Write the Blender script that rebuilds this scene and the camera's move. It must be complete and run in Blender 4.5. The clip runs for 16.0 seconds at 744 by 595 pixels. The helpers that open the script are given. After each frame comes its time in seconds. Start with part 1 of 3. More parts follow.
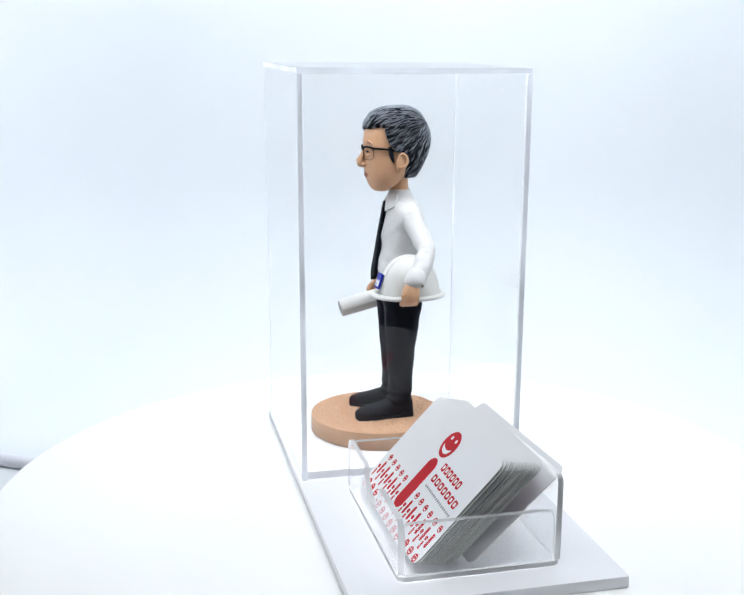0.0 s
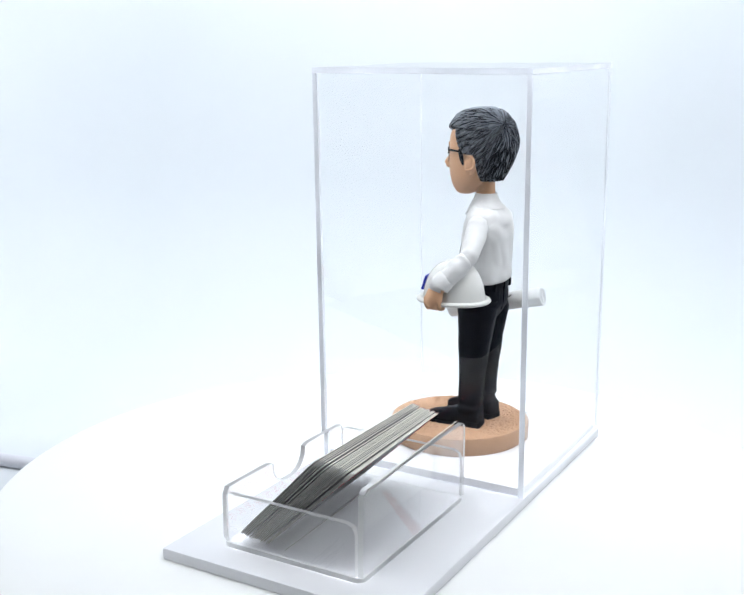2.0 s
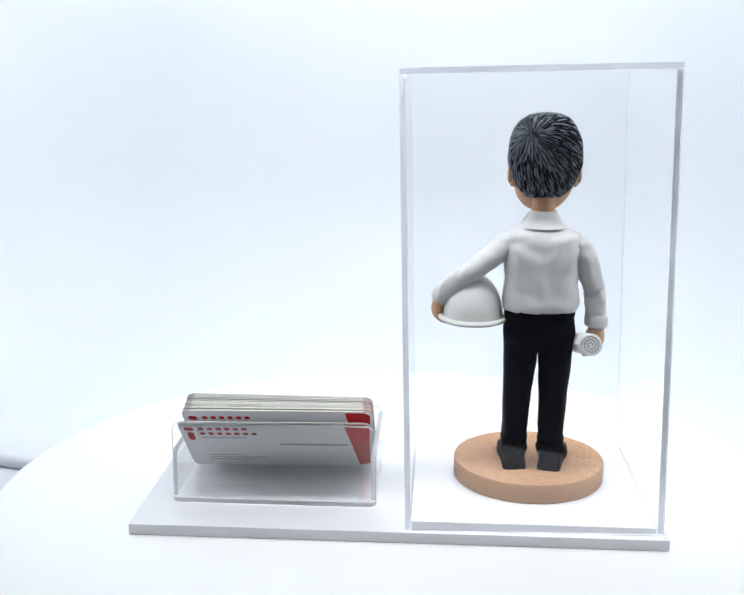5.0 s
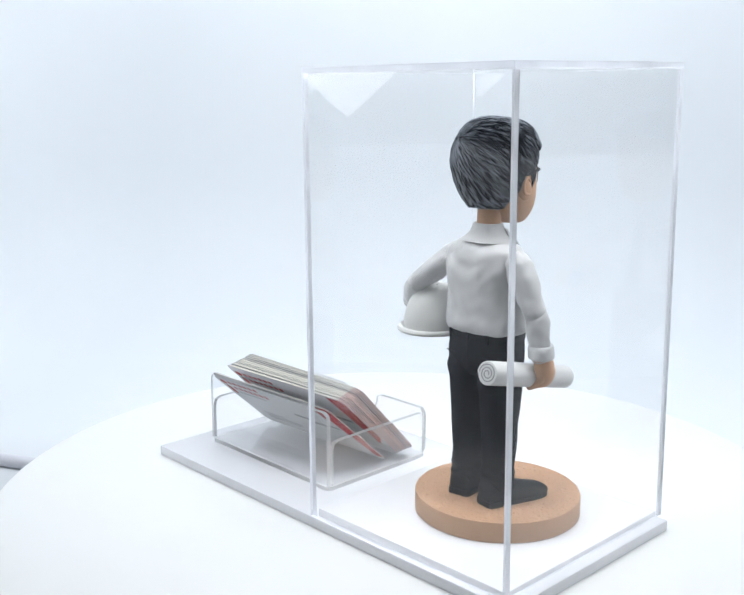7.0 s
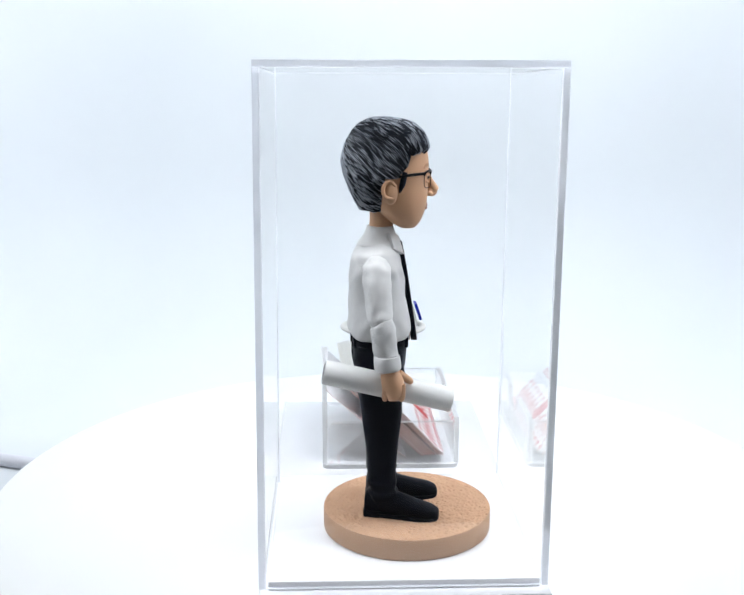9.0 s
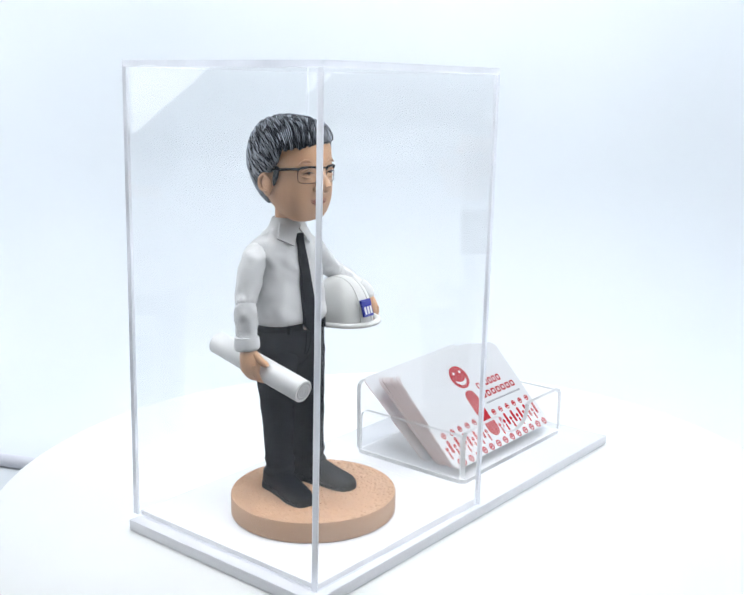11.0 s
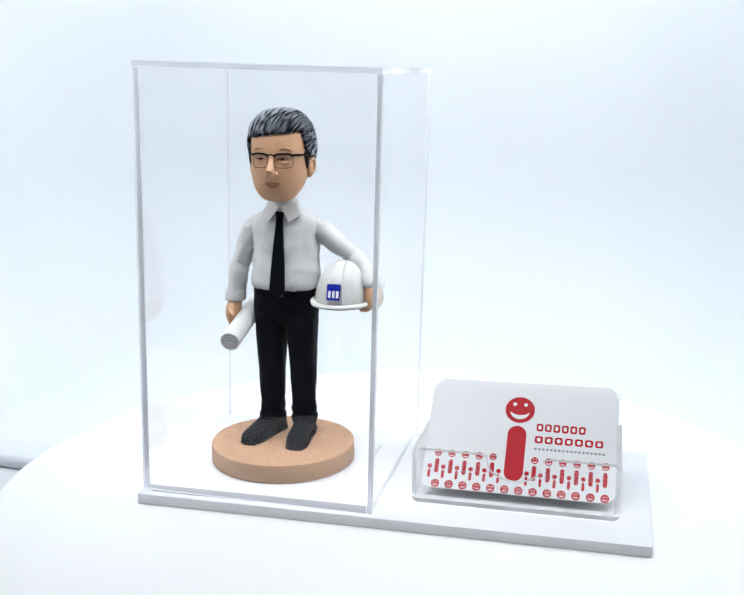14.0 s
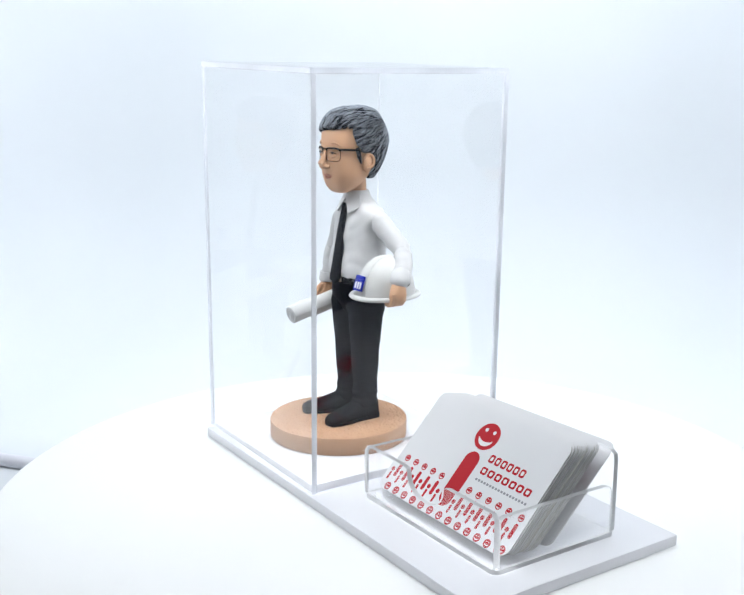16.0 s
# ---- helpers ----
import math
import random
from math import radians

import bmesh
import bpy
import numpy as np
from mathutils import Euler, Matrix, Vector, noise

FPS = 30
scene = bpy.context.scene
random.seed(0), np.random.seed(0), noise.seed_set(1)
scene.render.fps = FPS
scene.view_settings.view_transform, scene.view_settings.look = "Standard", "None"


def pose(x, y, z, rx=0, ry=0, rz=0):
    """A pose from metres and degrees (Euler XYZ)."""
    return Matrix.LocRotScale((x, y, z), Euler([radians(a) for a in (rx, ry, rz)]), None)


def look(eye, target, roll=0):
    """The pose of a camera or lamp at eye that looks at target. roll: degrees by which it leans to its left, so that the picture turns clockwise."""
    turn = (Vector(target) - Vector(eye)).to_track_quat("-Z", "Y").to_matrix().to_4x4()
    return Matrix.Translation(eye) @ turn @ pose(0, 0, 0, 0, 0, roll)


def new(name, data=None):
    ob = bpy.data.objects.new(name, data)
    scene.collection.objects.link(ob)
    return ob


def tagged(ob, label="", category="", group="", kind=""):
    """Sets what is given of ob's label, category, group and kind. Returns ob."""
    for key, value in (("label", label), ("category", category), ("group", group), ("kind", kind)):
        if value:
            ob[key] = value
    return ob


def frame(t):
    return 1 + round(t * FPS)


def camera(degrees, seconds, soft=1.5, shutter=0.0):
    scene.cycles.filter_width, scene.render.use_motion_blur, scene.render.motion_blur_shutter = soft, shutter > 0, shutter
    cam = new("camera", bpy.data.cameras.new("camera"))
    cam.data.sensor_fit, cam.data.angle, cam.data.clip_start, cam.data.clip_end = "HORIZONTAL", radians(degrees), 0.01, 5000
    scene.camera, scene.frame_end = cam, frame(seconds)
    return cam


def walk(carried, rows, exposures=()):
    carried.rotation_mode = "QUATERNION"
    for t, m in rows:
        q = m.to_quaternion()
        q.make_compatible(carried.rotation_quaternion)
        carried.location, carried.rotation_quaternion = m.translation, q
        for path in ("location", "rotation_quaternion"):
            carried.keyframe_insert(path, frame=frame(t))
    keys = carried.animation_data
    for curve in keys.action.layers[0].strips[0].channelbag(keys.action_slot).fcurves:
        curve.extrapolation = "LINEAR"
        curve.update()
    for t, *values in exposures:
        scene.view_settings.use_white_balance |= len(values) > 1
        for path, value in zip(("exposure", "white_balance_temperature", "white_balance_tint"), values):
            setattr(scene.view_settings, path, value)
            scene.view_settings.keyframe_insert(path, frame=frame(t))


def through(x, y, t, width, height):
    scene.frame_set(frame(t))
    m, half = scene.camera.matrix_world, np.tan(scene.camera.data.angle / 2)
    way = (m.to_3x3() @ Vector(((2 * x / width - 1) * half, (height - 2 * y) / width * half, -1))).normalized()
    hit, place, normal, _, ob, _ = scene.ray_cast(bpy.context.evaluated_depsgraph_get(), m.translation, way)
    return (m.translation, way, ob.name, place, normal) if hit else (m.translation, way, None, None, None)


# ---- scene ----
cam = camera(39.82, 16.0)
EYE = (0.0, -0.504, 0.2149)
VIEW = look(EYE, (EYE[0] - 0.0305, EYE[1] + 0.975, EYE[2] - 0.2199), 0.2)
walk(cam, [(0.0, VIEW), (16.0, VIEW)],
     exposures=[(0, 0.07), (2.5, 0.11), (3.5, 0.0), (6.0, 0.10), (7.0, -0.02), (8.5, 0.10), (10.0, 0.08), (12.5, 0.12), (13.5, 0.08), (15.0, 0.03), (15.5, 0.10), (16.0, 0.06)])

PLATE_T = 0.0055  # thickness of the white base plate; everything on it is laid out in its space


def turn(t):
    """Degrees by which the turntable stands turned at t seconds."""
    q = (t - 8) / 8
    return 115.085 - 20.98635 * (t - 8) + 0.279 * q * q - 1.91 * q ** 3


# ---------- light ----------
world = bpy.data.worlds.new("world")
scene.world = world
world.use_nodes = True
world.node_tree.nodes["Background"].inputs[0].default_value = (0.80, 0.88, 1.0, 1)
world.node_tree.nodes["Background"].inputs[1].default_value = 0.35


def area_lamp(name, m, sx, sy, watts, colour=(0.94, 0.98, 1.0)):
    data = bpy.data.lights.new(name, "AREA")
    data.shape, data.size, data.size_y, data.energy, data.color = "RECTANGLE", sx, sy, watts, colour
    ob = new(name, data)
    ob.matrix_world = m
    return ob


area_lamp("top_lamp_front", pose(0.03, -0.14, 0.640), 0.56, 0.09, 2.2)
area_lamp("top_lamp_back", pose(0.03, 0.18, 0.640, 60), 0.56, 0.09, 2.9)
# a square softbox on either side, hung corner down
area_lamp("softbox_west", look((-0.82, -0.04, 0.54), (0, 0, 0.16), 45), 0.60, 0.60, 2.6)
area_lamp("softbox_east", look((0.84, -0.14, 0.54), (0, 0, 0.16), 45), 0.60, 0.60, 2.6)

# ---------- materials ----------


def material(name, colour, rough=0.5, metal=0.0, var=0.06, scale=40.0, bump=0.0, bump_scale=300.0, spec=0.5):
    m = bpy.data.materials.new(name)
    m.use_nodes = True
    nt = m.node_tree
    b = nt.nodes["Principled BSDF"]
    b.inputs["Roughness"].default_value = rough
    b.inputs["Metallic"].default_value = metal
    b.inputs["Specular IOR Level"].default_value = spec
    tc = nt.nodes.new("ShaderNodeTexCoord")
    n1 = nt.nodes.new("ShaderNodeTexNoise")
    n1.inputs["Scale"].default_value = scale
    n1.inputs["Detail"].default_value = 6
    nt.links.new(tc.outputs["Object"], n1.inputs["Vector"])
    mix = nt.nodes.new("ShaderNodeMix")
    mix.data_type = "RGBA"
    mix.inputs[6].default_value = (*[c * (1 - var) for c in colour], 1)
    mix.inputs[7].default_value = (*[min(1, c * (1 + var)) for c in colour], 1)
    nt.links.new(n1.outputs["Fac"], mix.inputs[0])
    nt.links.new(mix.outputs[2], b.inputs["Base Color"])
    if bump:
        n2 = nt.nodes.new("ShaderNodeTexNoise")
        n2.inputs["Scale"].default_value = bump_scale
        n2.inputs["Detail"].default_value = 4
        nt.links.new(tc.outputs["Object"], n2.inputs["Vector"])
        bp = nt.nodes.new("ShaderNodeBump")
        bp.inputs["Strength"].default_value = bump
        bp.inputs["Distance"].default_value = 0.0006
        nt.links.new(n2.outputs["Fac"], bp.inputs["Height"])
        nt.links.new(bp.outputs["Normal"], b.inputs["Normal"])
    return m


def clear(name, colour, rough=0.0, ior=1.49):
    m = bpy.data.materials.new(name)
    m.use_nodes = True
    b = m.node_tree.nodes["Principled BSDF"]
    b.inputs["Base Color"].default_value = (*colour, 1)
    b.inputs["Roughness"].default_value = rough
    b.inputs["IOR"].default_value = ior
    b.inputs["Transmission Weight"].default_value = 1.0
    return m


TENT = material("tent_fabric", (0.765, 0.793, 0.828), 0.9, var=0.03, scale=5, bump=0.1, bump_scale=60)
ROOM = material("room_dim", (0.05, 0.052, 0.058), 0.8, var=0.1, scale=3)
ROOM_PALE = material("room_pale", (0.55, 0.58, 0.62), 0.8, var=0.06, scale=3)
CABLE = material("cable_plastic", (0.70, 0.70, 0.76), 0.45, var=0.05)
TURN = material("turntable_white", (0.90, 0.90, 0.90), 0.45, var=0.015, scale=30)
PLATE = material("white_acrylic", (0.775, 0.775, 0.81), 0.05, var=0.01, scale=20)
ACRYL = clear("clear_acrylic", (0.998, 0.999, 1.0), ior=1.38)


def acrylic_edge(name, colour, through=0.6):
    """Sawn and flame-polished edge: scatters the light that runs in the sheet."""
    m = bpy.data.materials.new(name)
    m.use_nodes = True
    nt = m.node_tree
    out = nt.nodes["Material Output"]
    tr = nt.nodes.new("ShaderNodeBsdfTranslucent")
    tr.inputs[0].default_value = (*colour, 1)
    gl = nt.nodes["Principled BSDF"]
    gl.inputs["Base Color"].default_value = (*colour, 1)
    gl.inputs["Roughness"].default_value = 0.06
    gl.inputs["Transmission Weight"].default_value = 0.6
    n1 = nt.nodes.new("ShaderNodeTexNoise")
    n1.inputs["Scale"].default_value = 25
    tc = nt.nodes.new("ShaderNodeTexCoord")
    nt.links.new(tc.outputs["Object"], n1.inputs["Vector"])
    mp = nt.nodes.new("ShaderNodeMapRange")
    mp.inputs["From Min"].default_value, mp.inputs["From Max"].default_value = 0.3, 0.7
    mp.inputs["To Min"].default_value, mp.inputs["To Max"].default_value = max(0.0, through - 0.2), through + 0.2
    nt.links.new(n1.outputs["Fac"], mp.inputs["Value"])
    mx = nt.nodes.new("ShaderNodeMixShader")
    nt.links.new(mp.outputs[0], mx.inputs[0])
    nt.links.new(gl.outputs[0], mx.inputs[1])
    nt.links.new(tr.outputs[0], mx.inputs[2])
    nt.links.new(mx.outputs[0], out.inputs[0])
    return m


ACRYL_EDGE = acrylic_edge("acrylic_edge", (0.93, 0.945, 1.0), 0.6)
HOLD_EDGE = acrylic_edge("polystyrene_edge", (0.97, 0.975, 0.99), 0.5)
HOLD = clear("clear_polystyrene", (0.985, 0.988, 0.995))
PAPER = material("card_paper", (0.67, 0.67, 0.69), 0.45, var=0.02, scale=60)
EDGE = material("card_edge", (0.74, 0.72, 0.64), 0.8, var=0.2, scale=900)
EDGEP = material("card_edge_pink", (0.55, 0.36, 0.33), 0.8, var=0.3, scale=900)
# grey paper edge, darkened further to paint in the shade between stacked cards
EDGE_SHADE = material("card_edge_grey_shade", (0.45, 0.44, 0.41), 0.8, var=0.3, scale=900)
RED = material("red_print", (0.44, 0.010, 0.020), 0.6, var=0.04, spec=0.25)
GREYP = material("grey_print", (0.25, 0.25, 0.28), 0.5, var=0.04)
WHITEP = material("white_print", (0.72, 0.72, 0.73), 0.45, var=0.01)
SAND = material("sand_resin", (0.50, 0.298, 0.184), 0.75, var=0.16, scale=240, bump=1.0, bump_scale=420)
SANDE = material("sand_resin_edge", (0.465, 0.28, 0.170), 0.55, var=0.05, scale=60, bump=0.15, bump_scale=500)
SKIN = material("skin_clay", (0.53, 0.30, 0.172), 0.5, var=0.05, scale=120, bump=0.08, bump_scale=500)
BROW = material("brow_paint", (0.40, 0.22, 0.125), 0.6, var=0.1)
LIP = material("lip_paint", (0.33, 0.115, 0.08), 0.5, var=0.05)
HAIRD = material("hair_dark", (0.010, 0.012, 0.018), 0.5, var=0.25, scale=300, bump=0.3, bump_scale=900, spec=0.12)
HAIRG = material("hair_grey", (0.30, 0.33, 0.385), 0.6, var=0.4, scale=700, bump=0.3, bump_scale=900, spec=0.2)
SHIRT = material("white_clay", (0.53, 0.53, 0.54), 0.6, var=0.03, scale=60, bump=0.25, bump_scale=130)
BLACK = material("black_clay", (0.0035, 0.0042, 0.0075), 0.45, var=0.25, scale=120, bump=0.05, bump_scale=200, spec=0.04)
TIE = material("tie_black", (0.004, 0.0048, 0.008), 0.4, var=0.2, scale=200, bump=0.1, bump_scale=500, spec=0.04)
FRAME = material("glasses_black", (0.006, 0.006, 0.008), 0.35, var=0.1, spec=0.08)
BUCKLE = material("buckle_silver", (0.55, 0.55, 0.57), 0.3, metal=1.0, var=0.05)
HAT = material("hat_white", (0.55, 0.55, 0.54), 0.4, var=0.02, scale=60, bump=0.1, bump_scale=150)
ROLL = material("roll_white", (0.62, 0.62, 0.62), 0.5, var=0.03, scale=80, bump=0.15, bump_scale=200)
ROLLG = material("roll_groove", (0.30, 0.30, 0.31), 0.7, var=0.1, scale=80)
BLUE = material("badge_blue", (0.008, 0.018, 0.30), 0.4, var=0.05, spec=0.15)

MOVING = []  # (object, pose in the plate's space)


def moving(ob, local):
    """Notes a thing that rides on the turntable."""
    ob.matrix_basis = local
    MOVING.append((ob, local))
    return ob


# ---------- mesh helpers ----------


def part(name, bm, mats, parent=None, label="", smooth=40):
    bmesh.ops.recalc_face_normals(bm, faces=bm.faces)
    me = bpy.data.meshes.new(name)
    bm.to_mesh(me)
    bm.free()
    for m in (mats if isinstance(mats, (list, tuple)) else [mats]):
        me.materials.append(m)
    if smooth:
        me.shade_smooth()
        me.set_sharp_from_angle(angle=radians(smooth))
    ob = new(name, me)
    if parent:
        ob.parent = parent
    if label:
        ob["label"] = label
    return ob


def box(bm, lo, hi, bevel=0.0, seg=2, mat=0):
    r = bmesh.ops.create_cube(bm, size=1.0)
    vs = r["verts"]
    for v in vs:
        v.co = Vector([lo[i] + (v.co[i] + 0.5) * (hi[i] - lo[i]) for i in range(3)])
    fs = {f for v in vs for f in v.link_faces}
    for f in fs:
        f.material_index = mat
    if bevel:
        es = list({e for v in vs for e in v.link_edges})
        bmesh.ops.bevel(bm, geom=es, offset=bevel, segments=seg, affect="EDGES", profile=0.5)
    return bm


def prism(bm, pts, depth, m=Matrix(), mat=0):
    """A flat outline in x, y, made depth thick upwards, laid by m."""
    lo = [bm.verts.new(m @ Vector((x, y, 0))) for x, y in pts]
    hi = [bm.verts.new(m @ Vector((x, y, depth))) for x, y in pts]
    n = len(pts)
    fs = [bm.faces.new(hi), bm.faces.new(lo[::-1])]
    for i in range(n):
        fs.append(bm.faces.new((lo[i], lo[(i + 1) % n], hi[(i + 1) % n], hi[i])))
    for f in fs:
        f.material_index = mat
    return fs


def rounded(w, h, r, seg=5, cx=0.0, cy=0.0):
    """Outline of a rounded rectangle."""
    out = []
    for sx, sy, a0 in ((1, 1, 0), (-1, 1, 90), (-1, -1, 180), (1, -1, 270)):
        for k in range(seg + 1):
            a = radians(a0 + 90 * k / seg)
            out.append((cx + sx * (w / 2 - r) + r * math.cos(a), cy + sy * (h / 2 - r) + r * math.sin(a)))
    return out


def circle(r, n=32, cx=0.0, cy=0.0, sy=1.0):
    return [(cx + r * math.cos(2 * math.pi * k / n), cy + sy * r * math.sin(2 * math.pi * k / n)) for k in range(n)]


def skin_rings(bm, rings, mat=0, cap=True):
    """Joins closed rings of points, all of one length, into a skin."""
    vs = [[bm.verts.new(p) for p in r] for r in rings]
    fs = []
    n = len(vs[0])
    for a, b in zip(vs, vs[1:]):
        for i in range(n):
            fs.append(bm.faces.new((a[i], a[(i + 1) % n], b[(i + 1) % n], b[i])))
    if cap:
        fs += [bm.faces.new(vs[0][::-1]), bm.faces.new(vs[-1])]
    for f in fs:
        f.material_index = mat
    return vs


def spow(c, e):
    return math.copysign(abs(c) ** (2 / e), c)


def spline(keys, steps):
    """Catmull-Rom through rows of numbers."""
    out = []
    k = [keys[0], *keys, keys[-1]]
    for i in range(1, len(k) - 2):
        for s in range(steps):
            u = s / steps
            p0, p1, p2, p3 = k[i - 1], k[i], k[i + 1], k[i + 2]
            out.append([0.5 * (2 * b + (c - a) * u + (2 * a - 5 * b + 4 * c - d) * u * u + (3 * b - a - 3 * c + d) * u ** 3)
                        for a, b, c, d in zip(p0, p1, p2, p3)])
    out.append(list(keys[-1]))
    return out


def loft_z(bm, keys, mat=0, n=40, steps=4, e=2.3, wrinkle=0.0, freq=0.25, fold=0.0):
    """Upright body: rows (z, centre x, half width, front y, back y), in millimetres."""
    rings = []
    for z, cx, w, yf, yb in spline(keys, steps):
        ring = []
        for k in range(n):
            a = 2 * math.pi * k / n
            x = cx + w * spow(math.cos(a), e)
            y = (yf + yb) / 2 + (yb - yf) / 2 * spow(math.sin(a), e)
            p = Vector((x, y, z))
            if wrinkle:
                d = Vector((math.cos(a), math.sin(a), 0))
                p += d * wrinkle * noise.noise(Vector((x * freq, y * freq, z * freq * 0.7)))
                if fold:  # slanting pleats, soft between sharper valleys
                    p += d * fold * (abs(noise.noise(Vector((x * 0.11 + z * 0.05, y * 0.11, z * 0.13 - abs(x - cx) * 0.06)))) * 2.2 - 0.4)
            ring.append(p * 0.001)
        rings.append(ring)
    return skin_rings(bm, rings, mat)


def tube(bm, keys, mat=0, n=20, steps=5, wrinkle=0.0, freq=0.3, flat=1.0):
    """Limb: rows (x, y, z, radius), in millimetres; flat squeezes it along y."""
    rows = spline(keys, steps) if steps else keys
    P = [Vector(r[:3]) for r in rows]
    rings = []
    side = None
    for i, r in enumerate(rows):
        t = (P[min(i + 1, len(P) - 1)] - P[max(i - 1, 0)]).normalized()
        if side is None:
            side = t.orthogonal().normalized()
        side = (side - t * side.dot(t)).normalized()
        up = t.cross(side)
        ring = []
        for k in range(n):
            a = 2 * math.pi * k / n
            d = side * math.cos(a) + up * math.sin(a)
            rr = r[3]
            if wrinkle:
                rr += wrinkle * noise.noise((P[i] + d * rr) * freq)
            o = d * rr
            o.y *= flat
            ring.append((P[i] + o) * 0.001)
        rings.append(ring)
    return skin_rings(bm, rings, mat)


def blob(bm, c, r, mat=0, u=20, v=12, m=None):
    """Ellipsoid at c with half axes r, in millimetres."""
    res = bmesh.ops.create_uvsphere(bm, u_segments=u, v_segments=v, radius=1.0)
    m = m or Matrix()
    for q in res["verts"]:
        q.co = (m @ Vector((q.co.x * r[0], q.co.y * r[1], q.co.z * r[2])) + Vector(c)) * 0.001
    for f in {f for q in res["verts"] for f in q.link_faces}:
        f.material_index = mat


def thing(name, label, category, local=None, group=""):
    ob = new(name)
    tagged(ob, label, category, group)
    ob.empty_display_size = 0.02
    if local is not None:
        moving(ob, local)
    return ob


def plate_pose(x, y, z, rx=0, ry=0, rz=0):
    """A pose in millimetres over the plate's top."""
    return pose(x / 1000, y / 1000, z / 1000 + PLATE_T, rx, ry, rz)

# ---------- the light tent ----------
FLOOR_Z = -0.034


def tent():
    # one sheet: floor, cove, rounded corners, side and back walls
    w0, w1, front, back, fillet, cove, top = -0.42, 0.48, -0.20, 0.50, 0.17, 0.15, 0.66
    side = 0.12  # the side walls begin here; in front of them the sheet lies flat
    plan = []  # (x, y, inward x, inward y)
    for k in range(7):
        plan.append((w0, side + (back - fillet - side) * k / 6, 1.0, 0.0))
    for k in range(1, 13):
        a = radians(180 - 90 * k / 12)
        plan.append((w0 + fillet + fillet * math.cos(a), back - fillet + fillet * math.sin(a), -math.cos(a), -math.sin(a)))
    for k in range(1, 13):
        plan.append((w0 + fillet + (w1 - w0 - 2 * fillet) * k / 12, back, 0.0, -1.0))
    for k in range(1, 13):
        a = radians(90 - 90 * k / 12)
        plan.append((w1 - fillet + fillet * math.cos(a), back - fillet + fillet * math.sin(a), -math.cos(a), -math.sin(a)))
    for k in range(1, 7):
        plan.append((w1, back - fillet + (side - back + fillet) * k / 6, -1.0, 0.0))
    prof = [(cove * (1 - math.sin(radians(9 * k))), FLOOR_Z + cove * (1 - math.cos(radians(9 * k)))) for k in range(11)]
    prof += [(0.0, FLOOR_Z + cove + (top - FLOOR_Z - cove) * k / 8) for k in range(1, 9)]
    bm = bmesh.new()
    def sag(x, y, z):
        """Slack of the hung fabric."""
        return min(1.0, max(0.0, (z - FLOOR_Z) / 0.1)) * (0.006 * noise.noise(Vector((x * 5, y * 5, z * 2.2))) + 0.003 * noise.noise(Vector((x * 13, y * 13, z * 5 + 4))))
    rows = [[bm.verts.new((x + nx * (d + sag(x, y, z)), y + ny * (d + sag(x, y, z)), z)) for x, y, nx, ny in plan] for d, z in prof]
    for a, b in zip(rows, rows[1:]):
        for k in range(len(plan) - 1):
            bm.faces.new((a[k], a[k + 1], b[k + 1], b[k]))
    mid = bm.verts.new((0.0, side, FLOOR_Z))
    for k in range(len(plan) - 1):
        bm.faces.new((mid, rows[0][k + 1], rows[0][k]))
    a, b = bm.verts.new((w0 + cove, front, FLOOR_Z)), bm.verts.new((w1 - cove, front, FLOOR_Z))
    bm.faces.new((a, b, rows[0][-1], mid, rows[0][0]))
    for x0, x1 in ((w0 - 0.40, w0 + cove), (w1 - cove, w1 + 0.40)):
        bm.faces.new([bm.verts.new(p) for p in ((x0, front, FLOOR_Z - 0.0022), (x1, front, FLOOR_Z - 0.0022), (x1, 0.75, FLOOR_Z - 0.0022), (x0, 0.75, FLOOR_Z - 0.0022))])
    ob = part("backdrop", bm, TENT, smooth=60)
    so = ob.modifiers.new("thickness", "SOLIDIFY")
    so.thickness, so.offset = 0.0015, 0
    tagged(ob, "seamless white fabric inside of a photo light tent", "backdrop", kind="structure")
    bm = bmesh.new()
    box(bm, (w0, front - 0.05, top + 0.002), (w1, back, top + 0.006))
    tagged(part("tent_roof", bm, TENT, smooth=0), "white fabric roof of the light tent", "tent roof", kind="structure")
    # low flaps that carry the side walls forward
    for x in (w0 - 0.03, w1 + 0.03):
        bm = bmesh.new()
        rings = []
        for k in range(25):
            y = -0.40 + 0.50 * k / 24
            o = x + 0.006 * noise.noise(Vector((x * 9, y * 9, 2)))
            rings.append([Vector((o + dx, y, FLOOR_Z + dz)) for dx, dz in ((-0.001, 0.0), (0.001, 0.0), (0.001, 0.19), (-0.001, 0.19))])
        skin_rings(bm, rings)
        tagged(part("side_flap", bm, TENT, smooth=60), "low white fabric side flap of the light tent", "tent flap", kind="structure")
